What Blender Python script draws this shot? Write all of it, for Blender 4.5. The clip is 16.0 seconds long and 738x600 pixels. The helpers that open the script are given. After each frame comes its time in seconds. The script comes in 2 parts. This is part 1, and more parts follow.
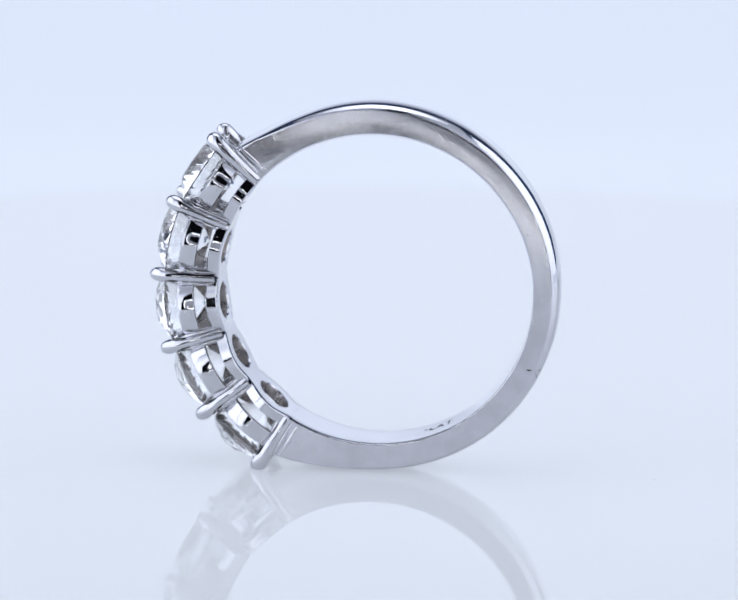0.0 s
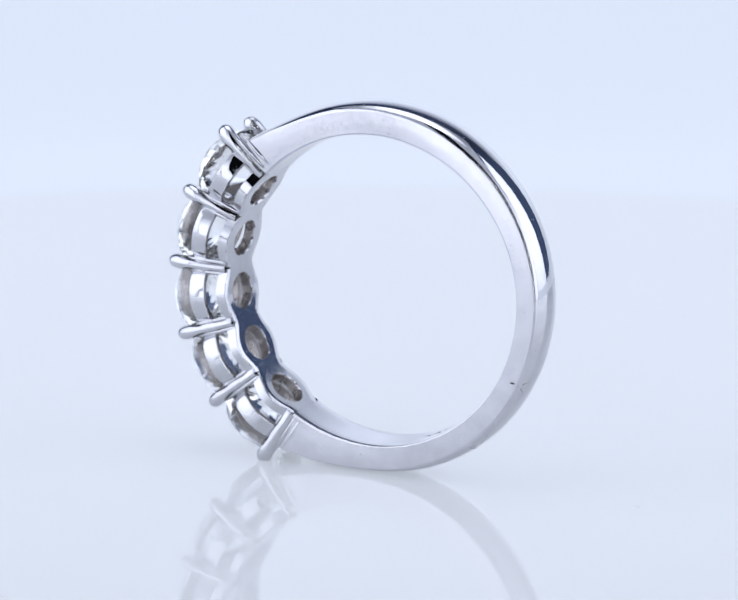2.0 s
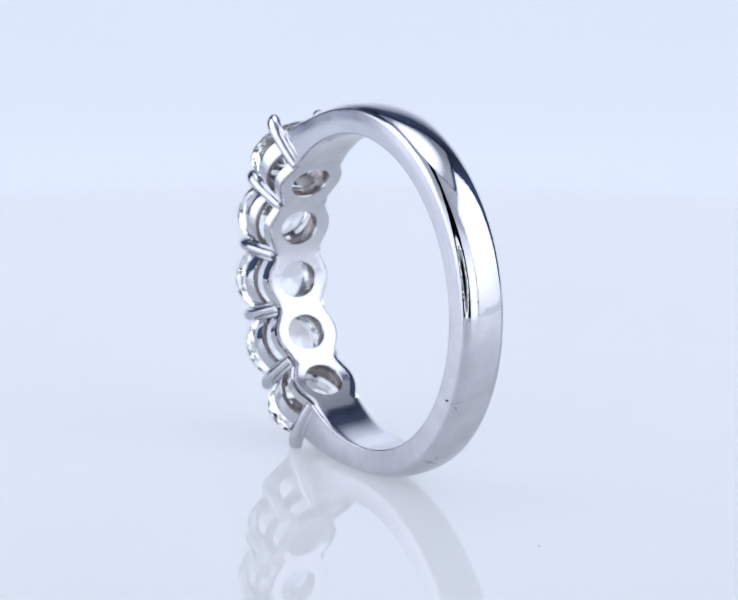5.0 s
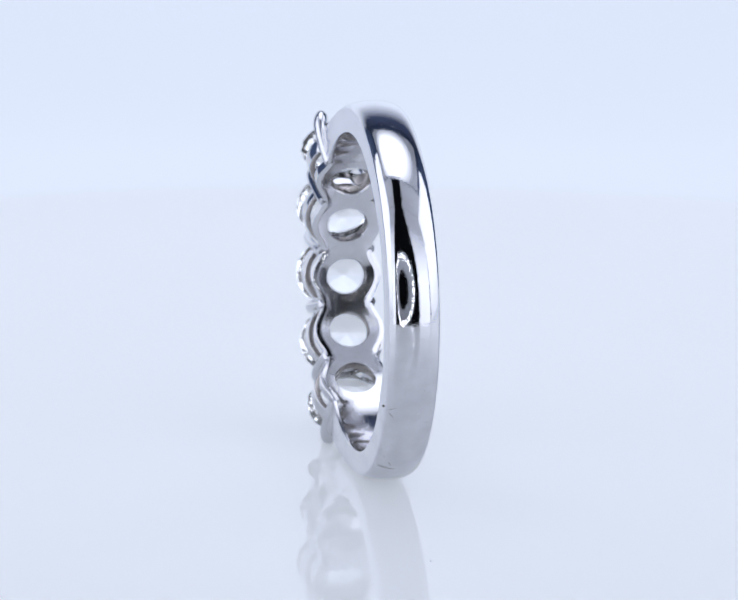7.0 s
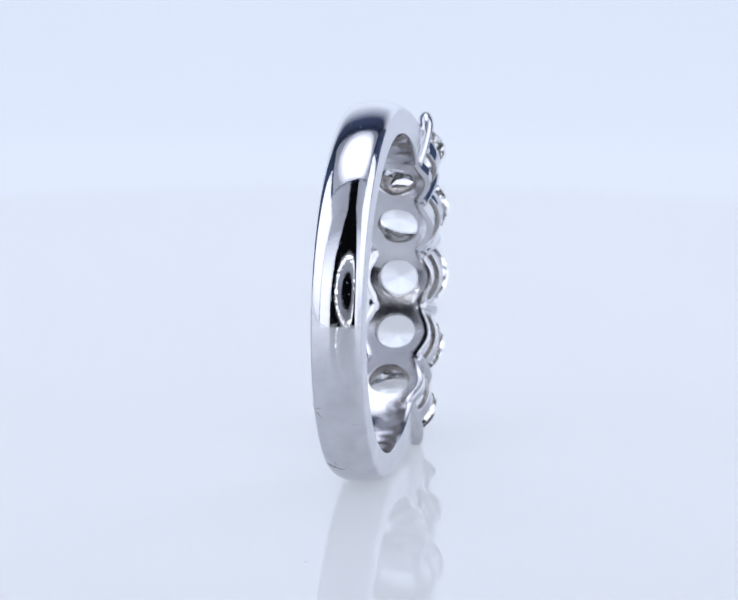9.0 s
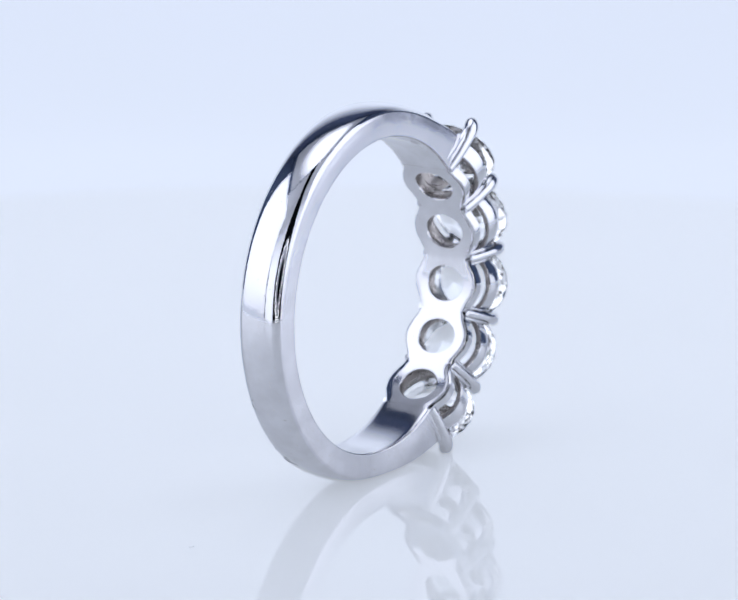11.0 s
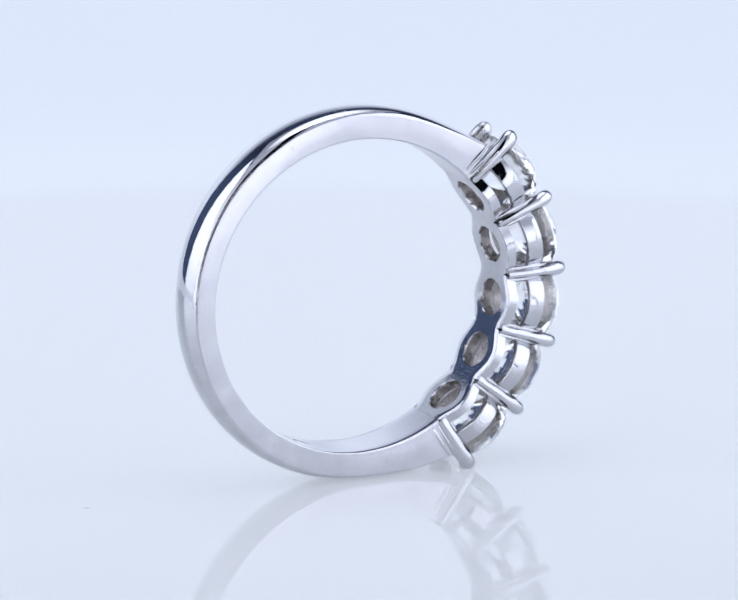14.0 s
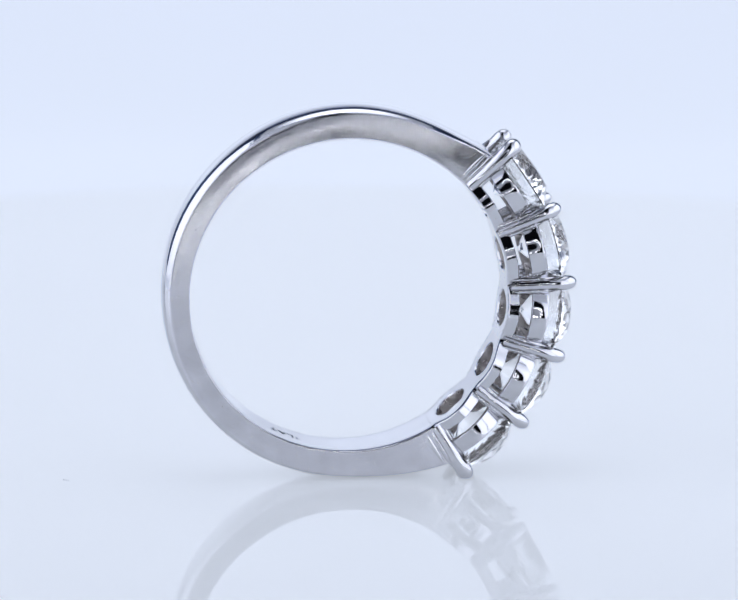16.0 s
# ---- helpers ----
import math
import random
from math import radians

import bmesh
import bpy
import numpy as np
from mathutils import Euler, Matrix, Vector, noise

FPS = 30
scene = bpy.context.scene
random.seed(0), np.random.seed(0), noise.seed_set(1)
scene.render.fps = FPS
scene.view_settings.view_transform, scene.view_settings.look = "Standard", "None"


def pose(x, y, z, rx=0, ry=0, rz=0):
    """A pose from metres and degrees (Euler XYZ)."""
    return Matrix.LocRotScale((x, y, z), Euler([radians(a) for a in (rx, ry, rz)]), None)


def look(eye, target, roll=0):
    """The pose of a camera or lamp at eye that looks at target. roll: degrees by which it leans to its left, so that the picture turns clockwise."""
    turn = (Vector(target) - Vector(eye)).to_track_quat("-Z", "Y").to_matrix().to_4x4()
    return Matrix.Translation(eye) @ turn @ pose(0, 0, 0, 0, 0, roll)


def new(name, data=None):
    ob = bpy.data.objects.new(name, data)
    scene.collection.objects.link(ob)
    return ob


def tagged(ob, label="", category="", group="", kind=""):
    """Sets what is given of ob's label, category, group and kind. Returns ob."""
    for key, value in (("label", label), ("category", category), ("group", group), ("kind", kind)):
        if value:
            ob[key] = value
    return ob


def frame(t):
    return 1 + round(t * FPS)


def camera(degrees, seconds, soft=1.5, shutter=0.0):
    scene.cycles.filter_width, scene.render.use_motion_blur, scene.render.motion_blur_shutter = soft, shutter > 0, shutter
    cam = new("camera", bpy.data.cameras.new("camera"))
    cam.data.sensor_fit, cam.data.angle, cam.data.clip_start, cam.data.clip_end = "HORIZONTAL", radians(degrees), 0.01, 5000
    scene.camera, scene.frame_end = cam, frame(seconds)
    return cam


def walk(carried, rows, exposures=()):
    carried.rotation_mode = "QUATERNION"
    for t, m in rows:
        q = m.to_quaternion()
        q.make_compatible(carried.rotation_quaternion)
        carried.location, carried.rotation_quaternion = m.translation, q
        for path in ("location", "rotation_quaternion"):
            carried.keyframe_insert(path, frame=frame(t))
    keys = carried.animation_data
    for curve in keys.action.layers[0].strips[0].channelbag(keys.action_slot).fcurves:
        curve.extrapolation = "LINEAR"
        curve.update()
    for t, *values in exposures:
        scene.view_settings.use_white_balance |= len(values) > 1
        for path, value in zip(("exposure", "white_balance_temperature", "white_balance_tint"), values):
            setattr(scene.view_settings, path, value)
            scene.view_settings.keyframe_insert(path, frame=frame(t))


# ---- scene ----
# Lengths in millimetres are turned into metres by MM.
MM = 0.001
cam = camera(15.0, 16.0)
EYE = (0.0, -0.150, 0.04514)
AIM = (0.150 * math.sin(radians(0.178)), -0.150 + 0.150 * math.cos(radians(0.178)), 0.04514 - 0.150 * math.tan(radians(13.297)))
walk(cam, [(0.0, look(EYE, AIM, 0.32)), (16.0, look(EYE, AIM, 0.32))])
cam.data.dof.use_dof = True
cam.data.dof.focus_distance = 0.149
cam.data.dof.aperture_fstop = 88.0

# ---- world and light ----
world = bpy.data.worlds.new("dark_room")
world.use_nodes = True
world.node_tree.nodes["Background"].inputs["Color"].default_value = (0.02, 0.022, 0.03, 1)
world.node_tree.nodes["Background"].inputs["Strength"].default_value = 0.5
scene.world = world
scene.view_settings.exposure = -1.7
TOP_GLOW = 2.6
SIDE_GLOW = 4.2
LED_GLOW = 34.0
PLATE_FILL_GLOW = 1.115
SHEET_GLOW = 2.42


# ---- materials ----
def material(name):
    m = bpy.data.materials.new(name)
    m.use_nodes = True
    n = m.node_tree
    return m, n, n.nodes["Principled BSDF"]


def coords(n):
    return n.nodes.new("ShaderNodeTexCoord").outputs["Object"]


def noise_tex(n, scale, detail=4.0, stretch=None):
    tex = n.nodes.new("ShaderNodeTexNoise")
    tex.inputs["Scale"].default_value = scale
    tex.inputs["Detail"].default_value = detail
    if stretch:
        mp = n.nodes.new("ShaderNodeMapping")
        mp.inputs["Scale"].default_value = stretch
        n.links.new(coords(n), mp.inputs["Vector"])
        n.links.new(mp.outputs["Vector"], tex.inputs["Vector"])
    else:
        n.links.new(coords(n), tex.inputs["Vector"])
    return tex.outputs["Fac"]


def ramp(n, fac, stops):
    r = n.nodes.new("ShaderNodeValToRGB")
    e = r.color_ramp.elements
    e[0].position, e[0].color = stops[0][0], (*stops[0][1], 1)
    e[1].position, e[1].color = stops[1][0], (*stops[1][1], 1)
    n.links.new(fac, r.inputs["Fac"])
    return r.outputs["Color"]


def to_range(n, fac, a, b, lo=0.3, hi=0.7):
    r = n.nodes.new("ShaderNodeMapRange")
    r.inputs["From Min"].default_value, r.inputs["From Max"].default_value = lo, hi
    r.inputs["To Min"].default_value, r.inputs["To Max"].default_value = a, b
    n.links.new(fac, r.inputs["Value"])
    return r.outputs["Result"]


def bump(n, b, fac, strength, distance):
    k = n.nodes.new("ShaderNodeBump")
    k.inputs["Strength"].default_value, k.inputs["Distance"].default_value = strength, distance
    n.links.new(fac, k.inputs["Height"])
    n.links.new(k.outputs["Normal"], b.inputs["Normal"])


def metal(name, colour_a, colour_b, rough_a, rough_b, wear=0.17):
    m, n, b = material(name)
    b.inputs["Metallic"].default_value = 1.0
    n.links.new(ramp(n, noise_tex(n, 700), ((0.3, colour_a), (0.7, colour_b))), b.inputs["Base Color"])
    pits = n.nodes.new("ShaderNodeTexVoronoi")
    pits.inputs["Scale"].default_value = 2600
    n.links.new(coords(n), pits.inputs["Vector"])
    add = n.nodes.new("ShaderNodeMath")
    n.links.new(to_range(n, noise_tex(n, 1600, 6.0), rough_a, rough_b), add.inputs[0])
    n.links.new(to_range(n, pits.outputs["Distance"], 0.45, 0.0, 0.05, 0.11), add.inputs[1])
    fine = n.nodes.new("ShaderNodeTexVoronoi")
    fine.inputs["Scale"].default_value = 9000
    n.links.new(coords(n), fine.inputs["Vector"])
    more = n.nodes.new("ShaderNodeMath")
    n.links.new(add.outputs[0], more.inputs[0])
    n.links.new(to_range(n, fine.outputs["Distance"], 0.16, 0.0, 0.08, 0.22), more.inputs[1])
    n.links.new(more.outputs[0], b.inputs["Roughness"])
    bump(n, b, noise_tex(n, 6500, 5.0), wear, 0.00002)
    return m


PLATINUM = metal("polished_platinum", (0.605, 0.605, 0.632), (0.675, 0.675, 0.702), 0.01, 0.05)
SATIN = metal("worn_platinum", (0.63, 0.626, 0.662), (0.705, 0.70, 0.736), 0.14, 0.22, 0.15)
INSIDE = metal("softly_polished_platinum", (0.61, 0.607, 0.632), (0.68, 0.676, 0.702), 0.07, 0.13, 0.10)
ROUGH_GREY = metal("rough_grey_platinum", (0.36, 0.335, 0.325), (0.49, 0.46, 0.45), 0.22, 0.36, 0.8)
DARK_MARK = metal("tarnished_groove", (0.10, 0.10, 0.11), (0.2, 0.2, 0.21), 0.4, 0.6)

DIAMOND, dn, db = material("diamond")
db.inputs["Base Color"].default_value = (1, 1, 1, 1)
db.inputs["Roughness"].default_value = 0.03
db.inputs["IOR"].default_value = 1.66
db.inputs["Transmission Weight"].default_value = 1.0

ACRYLIC, an, ab = material("glossy_white_acrylic")
an.links.new(ramp(an, noise_tex(an, 40), ((0.3, (0.33, 0.34, 0.355)), (0.7, (0.35, 0.36, 0.375)))), ab.inputs["Base Color"])
ab.inputs["IOR"].default_value = 1.37
an.links.new(to_range(an, noise_tex(an, 300, 5.0), 0.0, 0.012), ab.inputs["Roughness"])
# glow added to the plate to weaken shadows on it; nothing shines from below
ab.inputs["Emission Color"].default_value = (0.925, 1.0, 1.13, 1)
ab.inputs["Emission Strength"].default_value = PLATE_FILL_GLOW

GLOW_SHEET, pn, pb = material("self_glowing_sheet")
pn.links.new(ramp(pn, noise_tex(pn, 25), ((0.3, (0.03, 0.046, 0.10)), (0.7, (0.038, 0.056, 0.12)))), pb.inputs["Base Color"])
pb.inputs["Roughness"].default_value = 0.6
# added glow, painted by height: swells to 5 cm, fades from 8; no lamp
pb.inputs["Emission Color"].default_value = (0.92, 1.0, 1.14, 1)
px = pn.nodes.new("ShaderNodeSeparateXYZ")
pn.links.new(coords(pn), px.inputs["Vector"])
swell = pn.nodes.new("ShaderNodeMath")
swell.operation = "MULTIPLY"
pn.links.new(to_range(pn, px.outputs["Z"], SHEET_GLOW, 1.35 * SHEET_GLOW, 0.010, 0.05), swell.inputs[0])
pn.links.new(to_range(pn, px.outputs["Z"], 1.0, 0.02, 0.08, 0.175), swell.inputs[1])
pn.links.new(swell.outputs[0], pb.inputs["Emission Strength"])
pb.inputs["Specular IOR Level"].default_value = 0.15
bump(pn, pb, noise_tex(pn, 1500, 6.0), 0.05, 0.0001)

GREY_CLOTH, gn, gb = material("grey_cloth")
gn.links.new(ramp(gn, noise_tex(gn, 60), ((0.3, (0.058, 0.085, 0.155)), (0.7, (0.078, 0.108, 0.185)))), gb.inputs["Base Color"])
gb.inputs["Roughness"].default_value = 0.9

BLACK, bn, bb = material("black_plastic")
bn.links.new(ramp(bn, noise_tex(bn, 300), ((0.3, (0.012, 0.012, 0.014)), (0.7, (0.02, 0.02, 0.022)))), bb.inputs["Base Color"])
bb.inputs["Roughness"].default_value = 0.5

DUST, un, ub = material("grey_dust")
un.links.new(ramp(un, noise_tex(un, 3000), ((0.3, (0.5, 0.51, 0.55)), (0.7, (0.62, 0.63, 0.67)))), ub.inputs["Base Color"])
ub.inputs["Roughness"].default_value = 0.9


def glowing(name, colour, strength, cloth):
    m, n, b = material(name)
    b.inputs["Base Color"].default_value = (0.42, 0.43, 0.46, 1)
    b.inputs["Roughness"].default_value = 0.8
    n.links.new(ramp(n, noise_tex(n, cloth), ((0.3, tuple(c * 0.93 for c in colour)), (0.7, colour))), b.inputs["Emission Color"])
    b.inputs["Emission Strength"].default_value = strength
    return m


def hot_centre(m, reach):
    """The diffuser is brightest under its diodes and falls off to its rim."""
    n = m.node_tree
    b = n.nodes["Principled BSDF"]
    mp = n.nodes.new("ShaderNodeMapping")
    mp.inputs["Location"].default_value = (0, -0.035 / reach, -0.25 / reach)
    mp.inputs["Scale"].default_value = (1 / reach,) * 3
    g = n.nodes.new("ShaderNodeTexGradient")
    g.gradient_type = "SPHERICAL"
    n.links.new(coords(n), mp.inputs["Vector"])
    n.links.new(mp.outputs["Vector"], g.inputs["Vector"])
    n.links.new(to_range(n, g.outputs["Fac"], TOP_GLOW * 0.16, TOP_GLOW * 2.3, 0.40, 0.68), b.inputs["Emission Strength"])


TOP_PANEL = glowing("lit_top_diffuser", (0.95, 1.0, 1.13), TOP_GLOW, 12)
hot_centre(TOP_PANEL, 0.19)
SIDE_CLOTH = glowing("backlit_white_cloth", (0.95, 1.0, 1.13), SIDE_GLOW, 12)
# the flaps' falloff of light towards the roof is painted into their emission
FLAP_CLOTH = glowing("graded_glow_cloth", (0.95, 1.0, 1.13), SIDE_GLOW, 12)
fl = FLAP_CLOTH.node_tree
fx = fl.nodes.new("ShaderNodeSeparateXYZ")
fl.links.new(coords(fl), fx.inputs["Vector"])
fl.links.new(to_range(fl, fx.outputs["Z"], SIDE_GLOW, 0.14 * SIDE_GLOW, 0.06, 0.17), fl.nodes["Principled BSDF"].inputs["Emission Strength"])
# the side cloth's glow is graded by hand, dimmer near the floor
sl = SIDE_CLOTH.node_tree
sx = sl.nodes.new("ShaderNodeSeparateXYZ")
sl.links.new(coords(sl), sx.inputs["Vector"])
sl.links.new(to_range(sl, sx.outputs["Z"], 0.6 * SIDE_GLOW, 1.05 * SIDE_GLOW, -0.02, 0.045), sl.nodes["Principled BSDF"].inputs["Emission Strength"])
RING_GLOW = glowing("ring_lamp_diffuser", (0.93, 0.97, 1.05), 0.25, 300)
LED = glowing("white_led", (0.95, 0.97, 1.0), LED_GLOW, 500)


# ---- mesh helpers ----
def mesh_of(name, verts, faces, mat, smooth=True, sharp=35):
    """A mesh from points in millimetres."""
    me = bpy.data.meshes.new(name)
    me.from_pydata([tuple(c * MM for c in v) for v in verts], [], [tuple(f) for f in faces])
    bm = bmesh.new()
    bm.from_mesh(me)
    bmesh.ops.recalc_face_normals(bm, faces=bm.faces)
    for f in bm.faces:
        f.smooth = smooth
    for e in bm.edges:
        if len(e.link_faces) == 2 and e.calc_face_angle(0) > radians(sharp):
            e.smooth = False
    bm.to_mesh(me)
    bm.free()
    me.materials.append(mat)
    return me


def part(name, data, parent, label=""):
    ob = new(name, data)
    ob.parent = parent
    return tagged(ob, label)


def slab(x0, x1, y0, y1, z0, z1):
    v = [(x, y, z) for z in (z0, z1) for y in (y0, y1) for x in (x0, x1)]
    f = [(0, 2, 3, 1), (4, 5, 7, 6), (0, 1, 5, 4), (2, 6, 7, 3), (0, 4, 6, 2), (1, 3, 7, 5)]
    return v, f


def loft(rings, closed_ends=True, loop=True):
    """Faces over rings of equal length; each ring closed when loop."""
    n = len(rings[0])
    v = [p for r in rings for p in r]
    f = []
    for i in range(len(rings) - 1):
        for j in range(n if loop else n - 1):
            k = (j + 1) % n
            f.append((i * n + j, i * n + k, (i + 1) * n + k, (i + 1) * n + j))
    if closed_ends:
        f.append(tuple(range(n - 1, -1, -1)))
        f.append(tuple((len(rings) - 1) * n + j for j in range(n)))
    return v, f


def join(*pieces):
    v, f = [], []
    for pv, pf in pieces:
        o = len(v)
        v += pv
        f += [tuple(i + o for i in q) for q in pf]
    return v, f


# ---- setting: a light tent ----
W2, BACK, FRONT, ROOF, FLOOR, FOOT = 165.0, 175.0, -136.0, 250.0, -2.2, -30.0


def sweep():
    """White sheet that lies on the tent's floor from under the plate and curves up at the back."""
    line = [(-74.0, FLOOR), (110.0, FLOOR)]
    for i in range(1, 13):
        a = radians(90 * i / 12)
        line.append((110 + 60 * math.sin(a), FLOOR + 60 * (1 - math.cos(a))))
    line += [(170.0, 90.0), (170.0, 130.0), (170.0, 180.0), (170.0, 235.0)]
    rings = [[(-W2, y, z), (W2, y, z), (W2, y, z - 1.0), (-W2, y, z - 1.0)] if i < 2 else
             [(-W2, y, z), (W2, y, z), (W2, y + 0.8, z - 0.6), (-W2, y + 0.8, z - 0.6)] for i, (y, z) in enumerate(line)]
    return mesh_of("backdrop", *loft(rings), GLOW_SHEET)


tagged(new("backdrop", sweep()), "pale sheet curving up behind the turntable, with an added glow that fades upwards", "backdrop", kind="structure")
MIDWAY = 62.0
for nm, x0 in (("wall_east", W2), ("wall_west", -W2 - 3)):
    tagged(new(nm + "_1", mesh_of(nm, *slab(x0, x0 + 3, FRONT, MIDWAY, FOOT, ROOF), SIDE_CLOTH)),
           "backlit white cloth side of the light tent", "wall", kind="structure")
    tagged(new(nm + "_2", mesh_of(nm, *slab(x0, x0 + 3, MIDWAY + 0.2, BACK + 4, FLOOR - 2, ROOF), GREY_CLOTH)),
           "dark blue-grey cloth side at the rear of the tent", "wall", kind="structure")
tagged(new("wall_north", mesh_of("wall_north", *slab(-W2, W2, BACK, BACK + 4, FLOOR - 2, ROOF), GREY_CLOTH)),
       "dark blue-grey cloth back of the light tent", "wall", kind="structure")


def front_flap(side):
    """Cloth beside the tapering slit through which the lens looks."""
    gap = W2 - 9
    pts = [(74, FOOT), (76, 45), (72, 85), (54, 150), (34, ROOF), (W2, ROOF), (W2 - 2, 130), (gap, 60), (gap, FOOT)]
    rings = [[(side * x, FRONT + d, z) for x, z in pts] for d in (-3.0, -0.2)]
    return mesh_of("wall_south", *loft(rings), FLAP_CLOTH, smooth=False)


for nm, s in (("wall_south_1", -1), ("wall_south_2", 1)):
    tagged(new(nm, front_flap(s)), "white cloth flap beside the tent's front slit, its glow graded dimmer upwards", "wall", kind="structure")
tagged(new("ceiling_2", mesh_of("ceiling", *slab(-W2, W2, 150.2, BACK + 4, ROOF + 0.2, ROOF + 4), GREY_CLOTH)),
       "dark blue-grey cloth at the rear of the roof", "ceiling", kind="structure")


def roof_flap(side):
    """Cloth over the front of the tent, on either side of the slit that narrows towards the lamp."""
    pts = [(34, FRONT - 3), (26, -45.2), (W2, -45.2), (W2, FRONT - 3)]
    return loft([[(side * x, y, z) for x, y in pts] for z in (ROOF + 0.2, ROOF + 4)])


for nm, sd in (("ceiling_1", -1), ("ceiling_3", 1)):
    tagged(new(nm, mesh_of("ceiling", *roof_flap(sd), FLAP_CLOTH, smooth=False)), "white cloth over the front of the light tent",
           "ceiling", kind="structure")


def led_panel():
    root = tagged(new("light_panel"), "bright white square panel lamp in the tent's roof", "lamp")
    part("diffuser", mesh_of("diffuser", *slab(-145, 145, -40, 145, ROOF - 1, ROOF + 1), TOP_PANEL), root)
    rim = join(slab(-W2, -145.2, -45, 150, ROOF - 1, ROOF + 4), slab(145.2, W2, -45, 150, ROOF - 1, ROOF + 4),
               slab(-145, 145, -45, -40.2, ROOF - 1, ROOF + 4), slab(-145, 145, 145.2, 150, ROOF - 1, ROOF + 4))
    part("frame", mesh_of("frame", *rim, GREY_CLOTH), root, "grey frame")
    return root


led_panel()


def ring_light():
    """A round lamp about the lens: a flat black ring with small white diodes."""
    root = tagged(new("ring_light"), "black round ring lamp with small white diodes", "lamp")
    away = (Vector(AIM) - Vector(EYE)).normalized()
    root.matrix_world = look(tuple(Vector(EYE) + away * 0.004), AIM) @ Matrix.Translation((0, -0.003, 0))
    prof = [(28, 0), (60, 0), (61, 1), (61, 11), (60, 12), (28, 12), (27, 11), (27, 1)]
    n = 64
    rings = [[(r * math.cos(2 * math.pi * i / n), r * math.sin(2 * math.pi * i / n), z) for r, z in prof] for i in range(n + 1)]
    part("housing", mesh_of("housing", *loft(rings, False), BLACK), root)
    rings = [[(r * math.cos(2 * math.pi * i / n), r * math.sin(2 * math.pi * i / n), z) for r, z in
              ((29, -0.2), (58, -0.2), (58, -0.6), (29, -0.6))] for i in range(n + 1)]
    part("diffuser", mesh_of("diffuser", *loft(rings, False), RING_GLOW), root, "softly glowing inner ring")
    bead = [[(q * math.cos(2 * math.pi * j / 10), q * math.sin(2 * math.pi * j / 10), z) for j in range(10)]
            for q, z in ((2.2, 0.0), (2.2, -0.7), (1.6, -1.3), (0.6, -1.6))]
    me = mesh_of("diode", *loft(bead), LED)
    for i in range(26):
        a = 2 * math.pi * i / 26
        d = part("diode", me, root)
        d.location = (51.0 * math.cos(a) * MM, 51.0 * math.sin(a) * MM, -0.5 * MM)
    return root


ring_light()


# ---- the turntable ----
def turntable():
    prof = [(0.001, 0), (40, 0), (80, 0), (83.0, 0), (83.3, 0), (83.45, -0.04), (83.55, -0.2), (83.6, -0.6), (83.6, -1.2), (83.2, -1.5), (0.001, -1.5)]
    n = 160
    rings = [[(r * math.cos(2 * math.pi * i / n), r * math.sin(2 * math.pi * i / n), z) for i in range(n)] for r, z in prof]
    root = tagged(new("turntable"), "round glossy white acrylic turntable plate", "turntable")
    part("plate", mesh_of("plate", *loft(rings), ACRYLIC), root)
    hub = [[(r * math.cos(2 * math.pi * i / 48), r * math.sin(2 * math.pi * i / 48), z) for i in range(48)]
           for r, z in ((50, -1.55), (50, -2.0), (49, -2.15))]
    part("hub", mesh_of("hub", *loft(hub), GLOW_SHEET), root)
    return root


TABLE = turntable()


def dust_speck():
    root = tagged(new("dust_speck"), "tiny grey speck of lint on the turntable", "dust")
    rng = random.Random(4)
    rings = []
    for i in range(7):
        x = -0.26 + 0.45 * i / 6
        w = 0.045 * math.sin(math.pi * (i + 0.6) / 7.2) * (1.4 if i > 4 else 0.5)
        rings.append([(x, 0.07 * math.sin(i) + w * math.cos(a), 0.0 + w * 0.6 * (1 + math.sin(a)) * rng.uniform(0.8, 1.1))
                      for a in [2 * math.pi * j / 8 for j in range(8)]])
    part("fibre", mesh_of("fibre", *loft(rings), DUST), root)
    return root


SPECK = dust_speck()

# ---- the ring, in its own space: x away from the stones, y along the finger, z up ----
CX, CZ, R_IN = 0.50, 10.36, 8.68
MID, PITCH = 187.4, 20.7


def at(r, angle, y):
    """Millimetre point from the radius and angle about the finger's axis."""
    a = radians(angle)
    return (CX + r * math.cos(a), y, CZ + r * math.sin(a))


def seat(angle, u, y, h):
    """Point of a stone's seat: u along the row, y across, h radius along the seat's own axis."""
    a = radians(angle)
    return (CX + h * math.cos(a) - u * math.sin(a), y, CZ + h * math.sin(a) + u * math.cos(a))


def smooth_step(x):
    x = min(1.0, max(0.0, x))
    return x * x * (3 - 2 * x)


def inner_radius(a):
    return 8.66 + 0.14 * math.cos(radians(a))


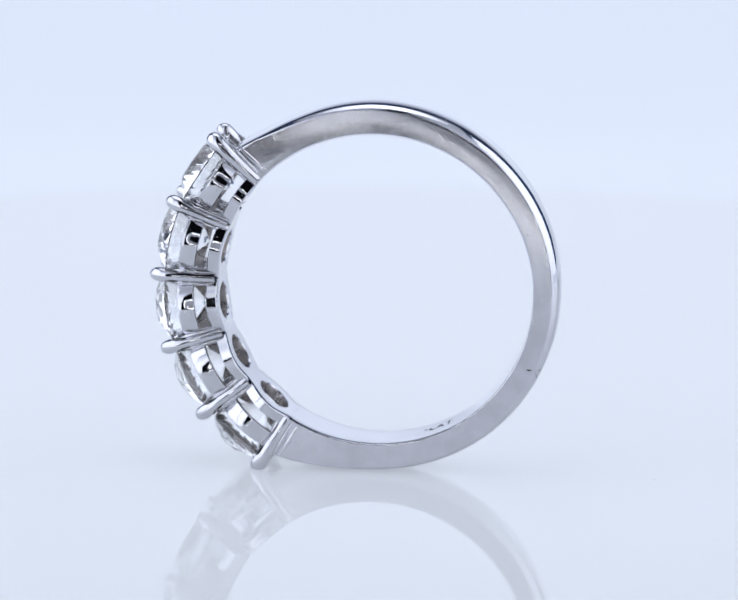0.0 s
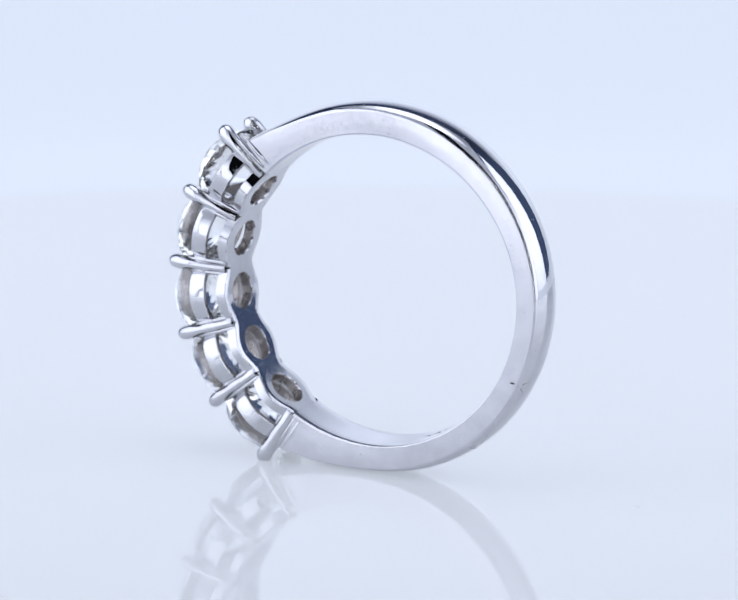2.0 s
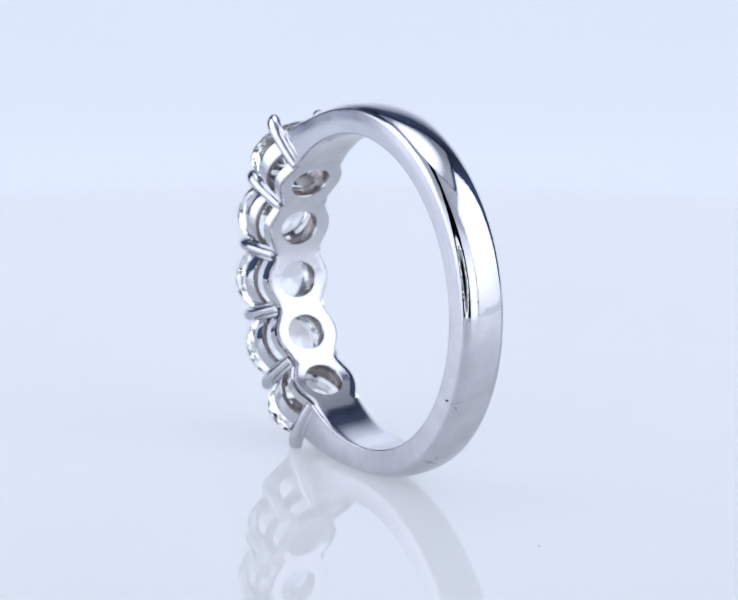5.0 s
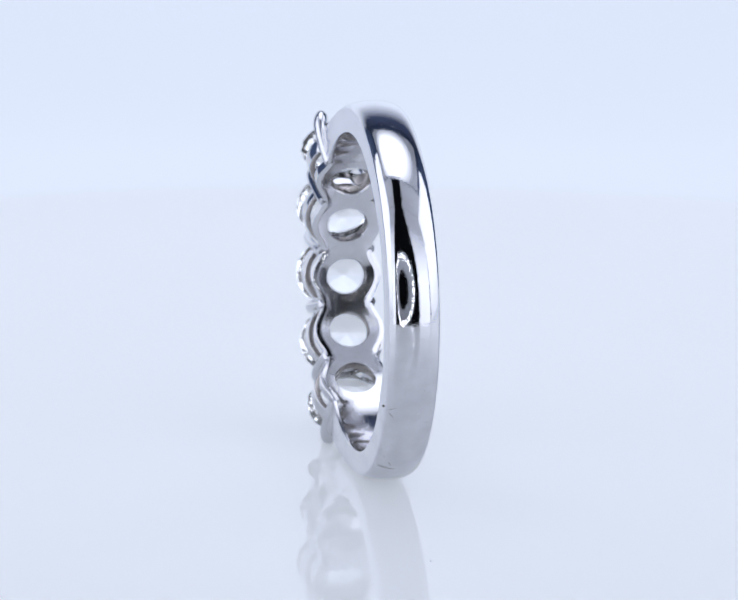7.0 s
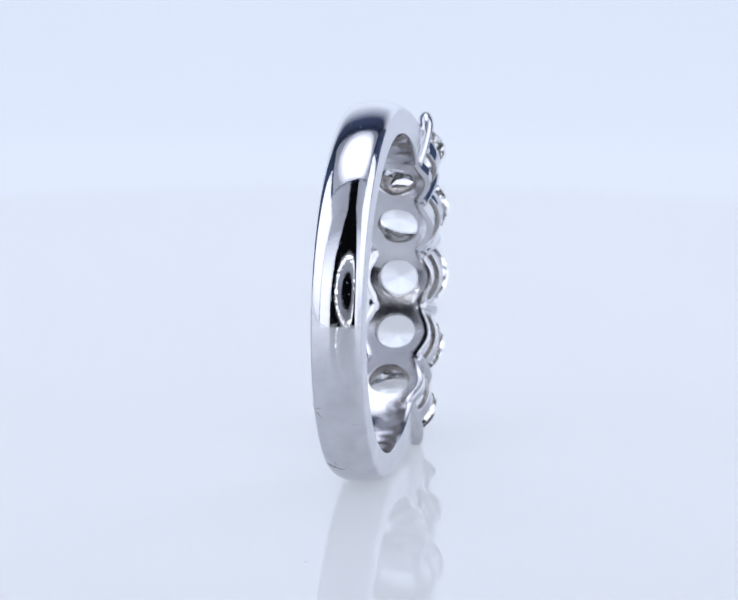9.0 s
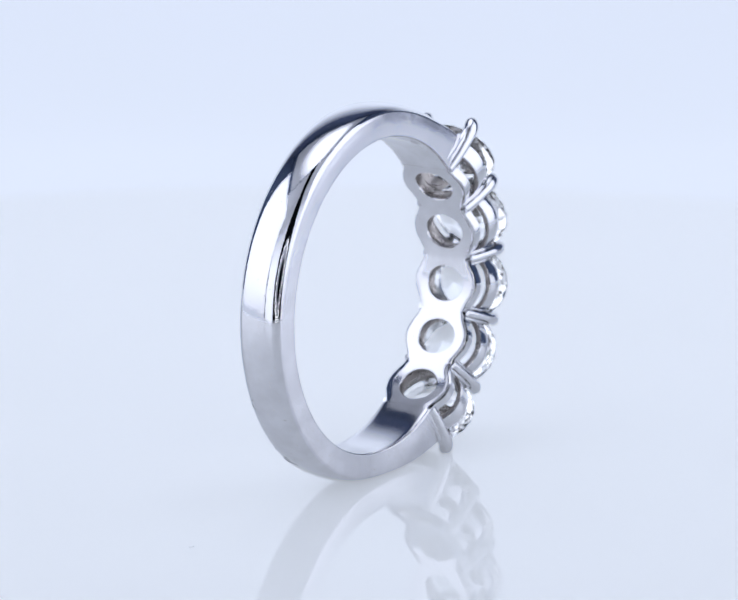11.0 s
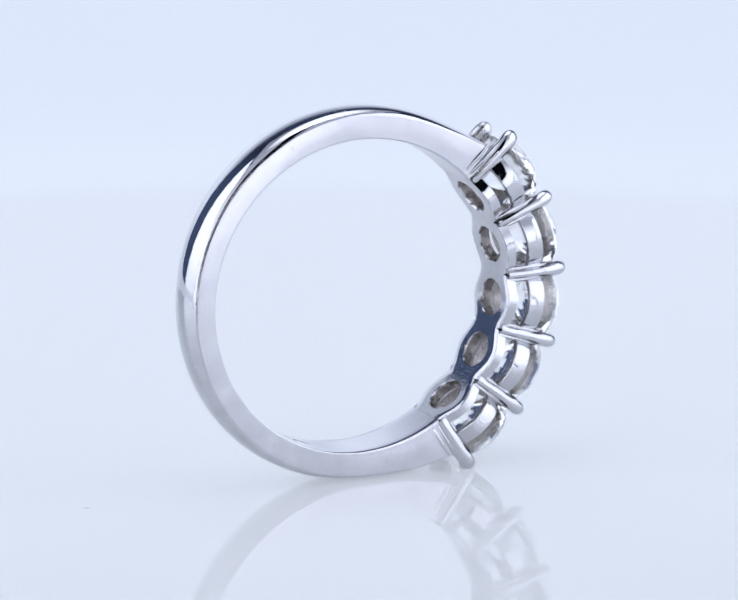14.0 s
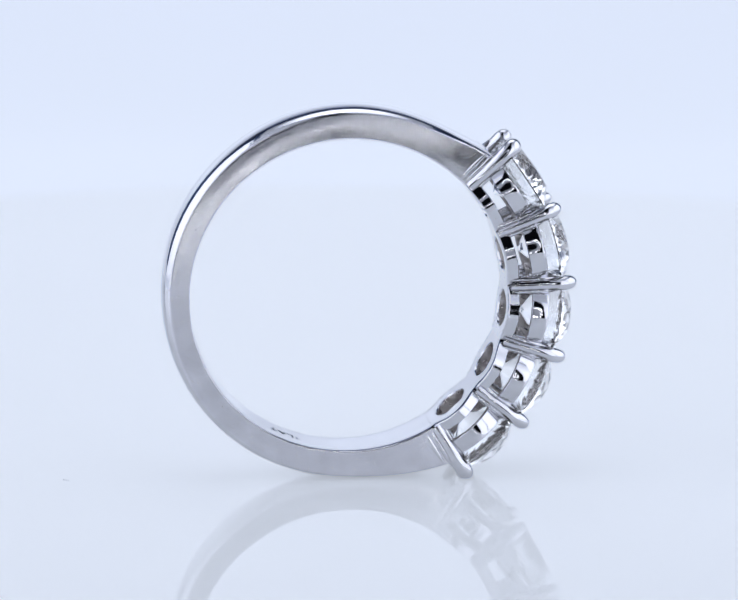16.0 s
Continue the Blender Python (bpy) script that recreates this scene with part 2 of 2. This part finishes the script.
def glide(knots, a):
    """A smooth curve through knots of (angle, value)."""
    for n in range(len(knots) - 1):
        if a <= knots[n + 1][0] or n == len(knots) - 2:
            (a0, v0), (a1, v1) = knots[n], knots[n + 1]
            m0 = (v1 - knots[n - 1][1]) / (a1 - knots[n - 1][0]) if n else (v1 - v0) / (a1 - a0)
            m1 = (knots[n + 2][1] - v0) / (knots[n + 2][0] - a0) if n < len(knots) - 2 else (v1 - v0) / (a1 - a0)
            t, d = (a - a0) / (a1 - a0), a1 - a0
            return ((2 * t ** 3 - 3 * t ** 2 + 1) * v0 + (t ** 3 - 2 * t ** 2 + t) * d * m0
                    + (3 * t ** 2 - 2 * t ** 3) * v1 + (t ** 3 - t ** 2) * d * m1)


CREST = [(-121, 11.2), (-112, 10.84), (-100, 10.5), (-90, 10.36), (-75, 10.39), (-60, 10.40), (-40, 10.38), (-20, 10.34),
         (0, 10.33), (40, 10.38), (70, 10.41), (90, 10.43), (105, 10.41), (115, 10.41), (125, 10.53), (136, 10.92)]
CREASE = [(-121, 10.94), (-110, 10.54), (-95, 10.13), (-85, 10.04), (-60, 9.98), (0, 9.87), (60, 9.91), (90, 9.98),
          (104, 10.0), (115, 10.05), (121, 10.14), (132, 10.50), (136, 10.65)]


def half_width(a):
    """Half of the band's width at the crease; the flanks lean out from it to the finger side."""
    return 1.35 + 0.03 * smooth_step((a - 30) / 60) + 0.17 * smooth_step((a - 90) / 43) + 0.22 * smooth_step((-75 - a) / 45)


def foot_width(a):
    return 1.41 + 0.15 * max(smooth_step((a - 85) / 48), smooth_step((-80 - a) / 40))


def dome(a, y):
    """The radius of the band's outside at an angle and a place across it."""
    edge, top = glide(CREASE, a), glide(CREST, a)
    u = abs(y) / half_width(a)
    low = 0.55 * (top - edge)
    return edge + low * (1 - u ** 2) + (top - edge - low) * (1 - u ** 8)


def band():
    rings = []
    a0, a1, n = -120.8, 135.6, 220
    for i in range(n + 1):
        a = a0 + (a1 - a0) * i / n
        r_in, edge, w, wf = inner_radius(a), glide(CREASE, a), half_width(a), foot_width(a)
        sec = []
        for j in range(11):
            y = (wf - 0.06) * (2 * j / 10 - 1)
            sec.append((r_in + 0.03 * (abs(y) / wf) ** 6, y))
        side = [(r_in + 0.05, wf - 0.015), (r_in + 0.09, wf)]
        for j in range(7):
            u = j / 6
            lean = (w - wf) * (1 - (1 - u) ** 3)  # most of the lean is a small flare at the finger's edge
            side.append((r_in + 0.12 + u * (edge - r_in - 0.24), wf + lean + 0.03 * 4 * u * (1 - u)))
        side += [(edge - 0.06, w - 0.003), (edge, w - 0.012)]
        sec += side
        for j in range(25):
            y = (w - 0.03) * math.sin(math.pi / 2 * (1 - j / 12))
            sec.append((dome(a, y), y))
        sec += [(r, -y) for r, y in reversed(side)]
        rings.append([at(r, a, y) for r, y in sec])
    me = mesh_of("band", *loft(rings), PLATINUM, sharp=30)
    me.materials.append(SATIN)
    me.materials.append(INSIDE)
    hub = Vector((CX * MM, 0, CZ * MM))
    for p in me.polygons:
        if abs(p.normal.y) > 0.75:
            p.material_index = 1  # the flat flanks are worn matt
        elif p.normal.dot(p.center - hub) < 0:
            p.material_index = 2  # the finger side is softly polished
    return me


def gallery():
    """The scalloped plate under the stones, with an oval hole for each."""
    quarter = PITCH / 2
    outer = 0.64
    half = radians(quarter) * 8.55

    def edge(s):
        return 1.44 + 0.60 * math.cos(math.pi * s / (2 * half)) ** 1.5 if abs(s) < half else 1.44

    inner = 0.0

    def lift(a):
        return inner_radius(a)

    n = 56
    allv, allf, known = [], [], {}
    for k in range(-2, 3):
        mid = MID + k * PITCH
        rim = []
        for i in range(n):
            p = 2 * math.pi * i / n
            c, s = math.cos(p), math.sin(p)
            t = 0.9
            while abs(c * t) < half and abs(s * t) < edge(c * t):
                t += 0.01
            rim.append((max(-half, min(half, c * t)), s * t))
        hole = [(0.98 * math.cos(2 * math.pi * i / n), 1.12 * math.sin(2 * math.pi * i / n)) for i in range(n)]
        lip = [(x * 1.06, y * 1.06) for x, y in hole]
        mids = [((x + u) / 2, (y + v) / 2) for (x, y), (u, v) in zip(lip, rim)]
        near = [((x * 0.12 + u * 0.88), (y * 0.12 + v * 0.88)) for (x, y), (u, v) in zip(lip, rim)]

        def put(line, r):
            return [at(r + lift(mid + math.degrees(x / 8.55)), mid + math.degrees(x / 8.55), y) for x, y in line]

        def put_rim(r, flat):
            return [at((flat if s else r) + lift(mid + math.degrees(x / 8.55)), mid + math.degrees(x / 8.55), y) for s, (x, y) in zip(shared, rim)]
        shared = [abs(x) > half - 1e-6 for x, y in rim]
        loops = [put(hole, outer), put(hole, inner + 0.08), put(lip, inner), put(mids, inner), put(near, inner),
                 put_rim(inner + 0.07, inner), put_rim(outer - 0.06, outer), put(near, outer), put(hole, outer)]
        v, f = loft(loops, False)
        keep = []
        for p in v:
            key = tuple(round(c, 3) for c in p)
            if key not in known:
                known[key] = len(allv)
                allv.append(p)
            keep.append(known[key])
        for g in f:
            if not (all(5 * n <= q < 7 * n for q in g) and all(shared[q % n] for q in g)):
                allf.append(tuple(keep[q] for q in g))
    me = mesh_of("gallery_plate", allv, allf, PLATINUM, sharp=40)
    me.materials.append(INSIDE)
    me.materials.append(ROUGH_GREY)
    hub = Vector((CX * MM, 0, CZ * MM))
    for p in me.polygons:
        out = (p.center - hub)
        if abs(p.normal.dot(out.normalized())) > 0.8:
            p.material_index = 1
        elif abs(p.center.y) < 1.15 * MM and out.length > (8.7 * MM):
            p.material_index = 2  # the walls of the holes are darker and rougher
    return me


def cup():
    """The ring that holds one stone, in the stone's space: z out of the finger's axis."""
    prof = [(1.74, 9.82), (1.78, 9.77), (2.00, 9.76), (2.05, 9.80), (2.07, 10.0), (2.09, 10.25), (2.105, 10.55), (2.09, 10.63), (2.04, 10.67), (1.93, 10.65), (1.84, 10.3)]
    n = 48
    rings = [[(r * math.cos(2 * math.pi * i / n), 1.10 * r * math.sin(2 * math.pi * i / n), z) for r, z in prof] for i in range(n + 1)]
    me = mesh_of("stone_cup", *loft(rings, False), PLATINUM, sharp=40)
    me.materials.append(ROUGH_GREY)
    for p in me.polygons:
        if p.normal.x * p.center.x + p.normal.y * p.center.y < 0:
            p.material_index = 1  # the inside is darker and rougher
    return me


def stone(turn, rad=2.14, girdle=11.31):
    """A round brilliant: table, crown, girdle, pavilion."""
    bm = bmesh.new()
    tau = 2 * math.pi

    def ring_of(count, r, z, shift):
        for i in range(count):
            p = tau * (i + shift) / count
            bm.verts.new((r * math.cos(p + turn), 1.16 * r * math.sin(p + turn), z))
    crown, pav = rad * 0.34, rad * 0.86
    ring_of(10, rad * 0.60, girdle + 0.05 + crown, 0.0)
    ring_of(10, rad * 0.80, girdle + 0.05 + crown * 0.56, 0.5)
    ring_of(20, rad * 0.93, girdle + 0.05 + crown * 0.22, 0.25)
    ring_of(20, rad, girdle + 0.05, 0.0)
    ring_of(20, rad, girdle - 0.02, 0.0)
    ring_of(10, rad * 0.30, girdle - pav * 0.735, 0.0)
    ring_of(20, rad * 0.66, girdle - pav * 0.375, 0.5)
    bm.verts.new((0, 0, girdle - pav))
    bmesh.ops.convex_hull(bm, input=bm.verts)
    bmesh.ops.dissolve_limit(bm, angle_limit=radians(0.6), verts=bm.verts, edges=bm.edges)
    bmesh.ops.recalc_face_normals(bm, faces=bm.faces)
    bmesh.ops.scale(bm, vec=(MM, MM, MM), verts=bm.verts)
    me = bpy.data.meshes.new("diamond")
    bm.to_mesh(me)
    bm.free()
    me.materials.append(DIAMOND)
    return me


def tube(points, radii, sides=14, flat=1.0, fwd=None):
    """A rounded rod along points; radii are (along the row, across) pairs."""
    rings = []
    pts = [Vector(p) for p in points]
    for i, p in enumerate(pts):
        d = (pts[min(i + 1, len(pts) - 1)] - pts[max(i - 1, 0)]).normalized()
        u = fwd - d * fwd.dot(d)
        u.normalize()
        w = d.cross(u)
        ru, rw = radii[i]
        rings.append([tuple(p + u * ru * math.cos(2 * math.pi * j / sides) + w * rw * math.sin(2 * math.pi * j / sides)) for j in range(sides)])
    return loft(rings)


def prong(angle, side, end=0):
    """A claw from the gallery plate up over the girdle; end: -1 or 1 for those at the shoulders."""
    a = radians(angle)
    along = Vector((-math.sin(a), 0, math.cos(a)))
    line = [(8.74, 1.41), (9.0, 1.46), (9.8, 1.56), (10.7, 1.62), (11.3, 1.61), (11.7, 1.54), (11.95, 1.46), (12.10, 1.38), (12.19, 1.30), (12.22, 1.24)]
    rad = [(0.29, 0.28), (0.29, 0.30), (0.31, 0.33), (0.34, 0.36), (0.40, 0.40), (0.43, 0.41), (0.41, 0.39), (0.34, 0.33), (0.20, 0.20), (0.06, 0.06)]
    if end:
        rad = [(u * 1.12, w) for u, w in rad]
    pts = [at(r, angle, side * y) for r, y in line]
    main = tube(pts, rad, 16, fwd=along)
    pieces = [main]
    for o in ((-0.33, 0.33) if not end else (-0.33 * end, 0.38 * end, 0.72 * end)):
        ridge = [Vector(at(r, angle, side * (y - 0.10))) + along * o for r, y in line[:5 if abs(o) < 0.5 else 4]]
        pieces.append(tube(ridge, [(0.17, 0.24)] * (len(ridge) - 1) + [(0.07, 0.08)], 10, fwd=along))
    return mesh_of("prong", *join(*pieces), PLATINUM, sharp=60)


def scratch(points, width, mat=DARK_MARK):
    """A fine dark nick along points of (angle, across) on the band's outside; (angle, across, radius) on its side."""
    pts = [at(p[2] if len(p) > 2 else dome(p[0], p[1]), p[0], p[1]) for p in points]
    v = tube(pts, [(width * (0.4 if k in (0, len(pts) - 1) else 1),) * 2 for k in range(len(pts))], 6, fwd=Vector((0.3, 0.9, 0.2)))
    return mesh_of("scratch", *v, mat)


def hallmark(text):
    """Stamped letters bent onto the inside of the band."""
    cu = bpy.data.curves.new("hallmark", "FONT")
    cu.body, cu.size, cu.align_x, cu.align_y, cu.space_character, cu.offset = text, 0.72, "CENTER", "CENTER", 1.25, 0.015
    ob = bpy.data.objects.new("hallmark", cu)
    scene.collection.objects.link(ob)
    flat = bpy.data.meshes.new_from_object(ob.evaluated_get(bpy.context.evaluated_depsgraph_get()))
    bpy.data.objects.remove(ob)
    pts = [at(inner_radius(-66) - 0.012, -66 + math.degrees(v.co.x / R_IN), v.co.y + 0.05) for v in flat.vertices]
    return mesh_of("hallmark", pts, [tuple(p.vertices) for p in flat.polygons], DARK_MARK)


def diamond_ring():
    root = tagged(new("diamond_ring"), "polished platinum ring with five round white diamonds, standing on its edge", "ring")
    part("band", band(), root)
    part("gallery_plate", gallery(), root, "scalloped plate with five oval holes")
    cup_mesh = cup()
    for k in range(-2, 3):
        a = MID + k * PITCH
        turn = Matrix.Translation((CX * MM, 0, CZ * MM)) @ Matrix.Rotation(radians(90 - a), 4, "Y")
        c = part("stone_cup", cup_mesh, root)
        c.matrix_basis = turn
        d = part("diamond", stone(0.3 + 0.37 * k), root, "clear faceted round diamond")
        d.matrix_basis = turn
    for pts, w in (([(-25.6, -1.395, 9.50), (-25.4, -1.40, 9.62), (-25.2, -1.395, 9.76)], 0.038),
                   ([(-25.2, -1.31), (-24.4, -1.1), (-23.6, -0.85)], 0.018), ([(-25.3, -1.31), (-26.2, -1.1), (-27.4, -0.9)], 0.018),
                   ([(-42.5, -1.2), (-46.0, -1.0), (-49.5, -0.62), (-51.0, -0.5)], 0.010),
                   ([(-52.6 - 0.12 * i, -1.25 + 0.15 * i) for i in range(8)], 0.013), ([(-51.6 - 0.15 * i, -1.2 + 0.12 * i) for i in range(6)], 0.010),
                   ([(2.8, 1.25), (2.4, 1.15)], 0.016), ([(-29.0, 1.2), (-29.6, 0.9), (-29.2, 0.7)], 0.008)):
        part("scratch", scratch(pts, w), root, "fine dark nick")
    for pts, w in (([(68.6, 1.26), (68.2, 1.15), (67.2, 1.04)], 0.012), ([(80.0, 1.26), (80.3, 1.0)], 0.011),
                   ([(22.0, 1.24), (24.5, 1.1), (27.5, 0.92)], 0.009)):
        part("scratch", scratch(pts, w, SATIN), root, "fine pale nick")
    part("hallmark", hallmark("PLAT"), root, "tiny stamped letters inside the band")
    for k in range(6):
        a = 187.3 + (k - 2.5) * 20.25
        for s in (-1, 1):
            part("prong", prong(a, s, -1 if k == 0 else 1 if k == 5 else 0), root)
    return root


RING = diamond_ring()


# ---- movement: the plate turns, and the ring and the speck with it ----
TURNS = [(0.0, -7.65), (1.0, -16.15), (2.0, -25.86), (3.0, -36.12), (4.0, -46.61), (5.0, -57.19), (6.0, -67.86), (7.0, -78.66), (8.0, -89.63), (9.0, -100.74), (10.0, -111.9), (11.0, -122.99), (12.0, -133.83), (13.0, -144.24), (14.0, -154.15), (15.0, -163.62), (16.0, -172.95)]


def motions():
    for thing, off in ((TABLE, (0, 0, 0)), (RING, (0.19, 0.73, 0)), (SPECK, (16.3, 0.4, 0))):
        here = Matrix.Translation([c * MM for c in off])
        walk(thing, [(t, pose(0, 0, 0, 0, 0, a) @ here) for t, a in TURNS])


motions()
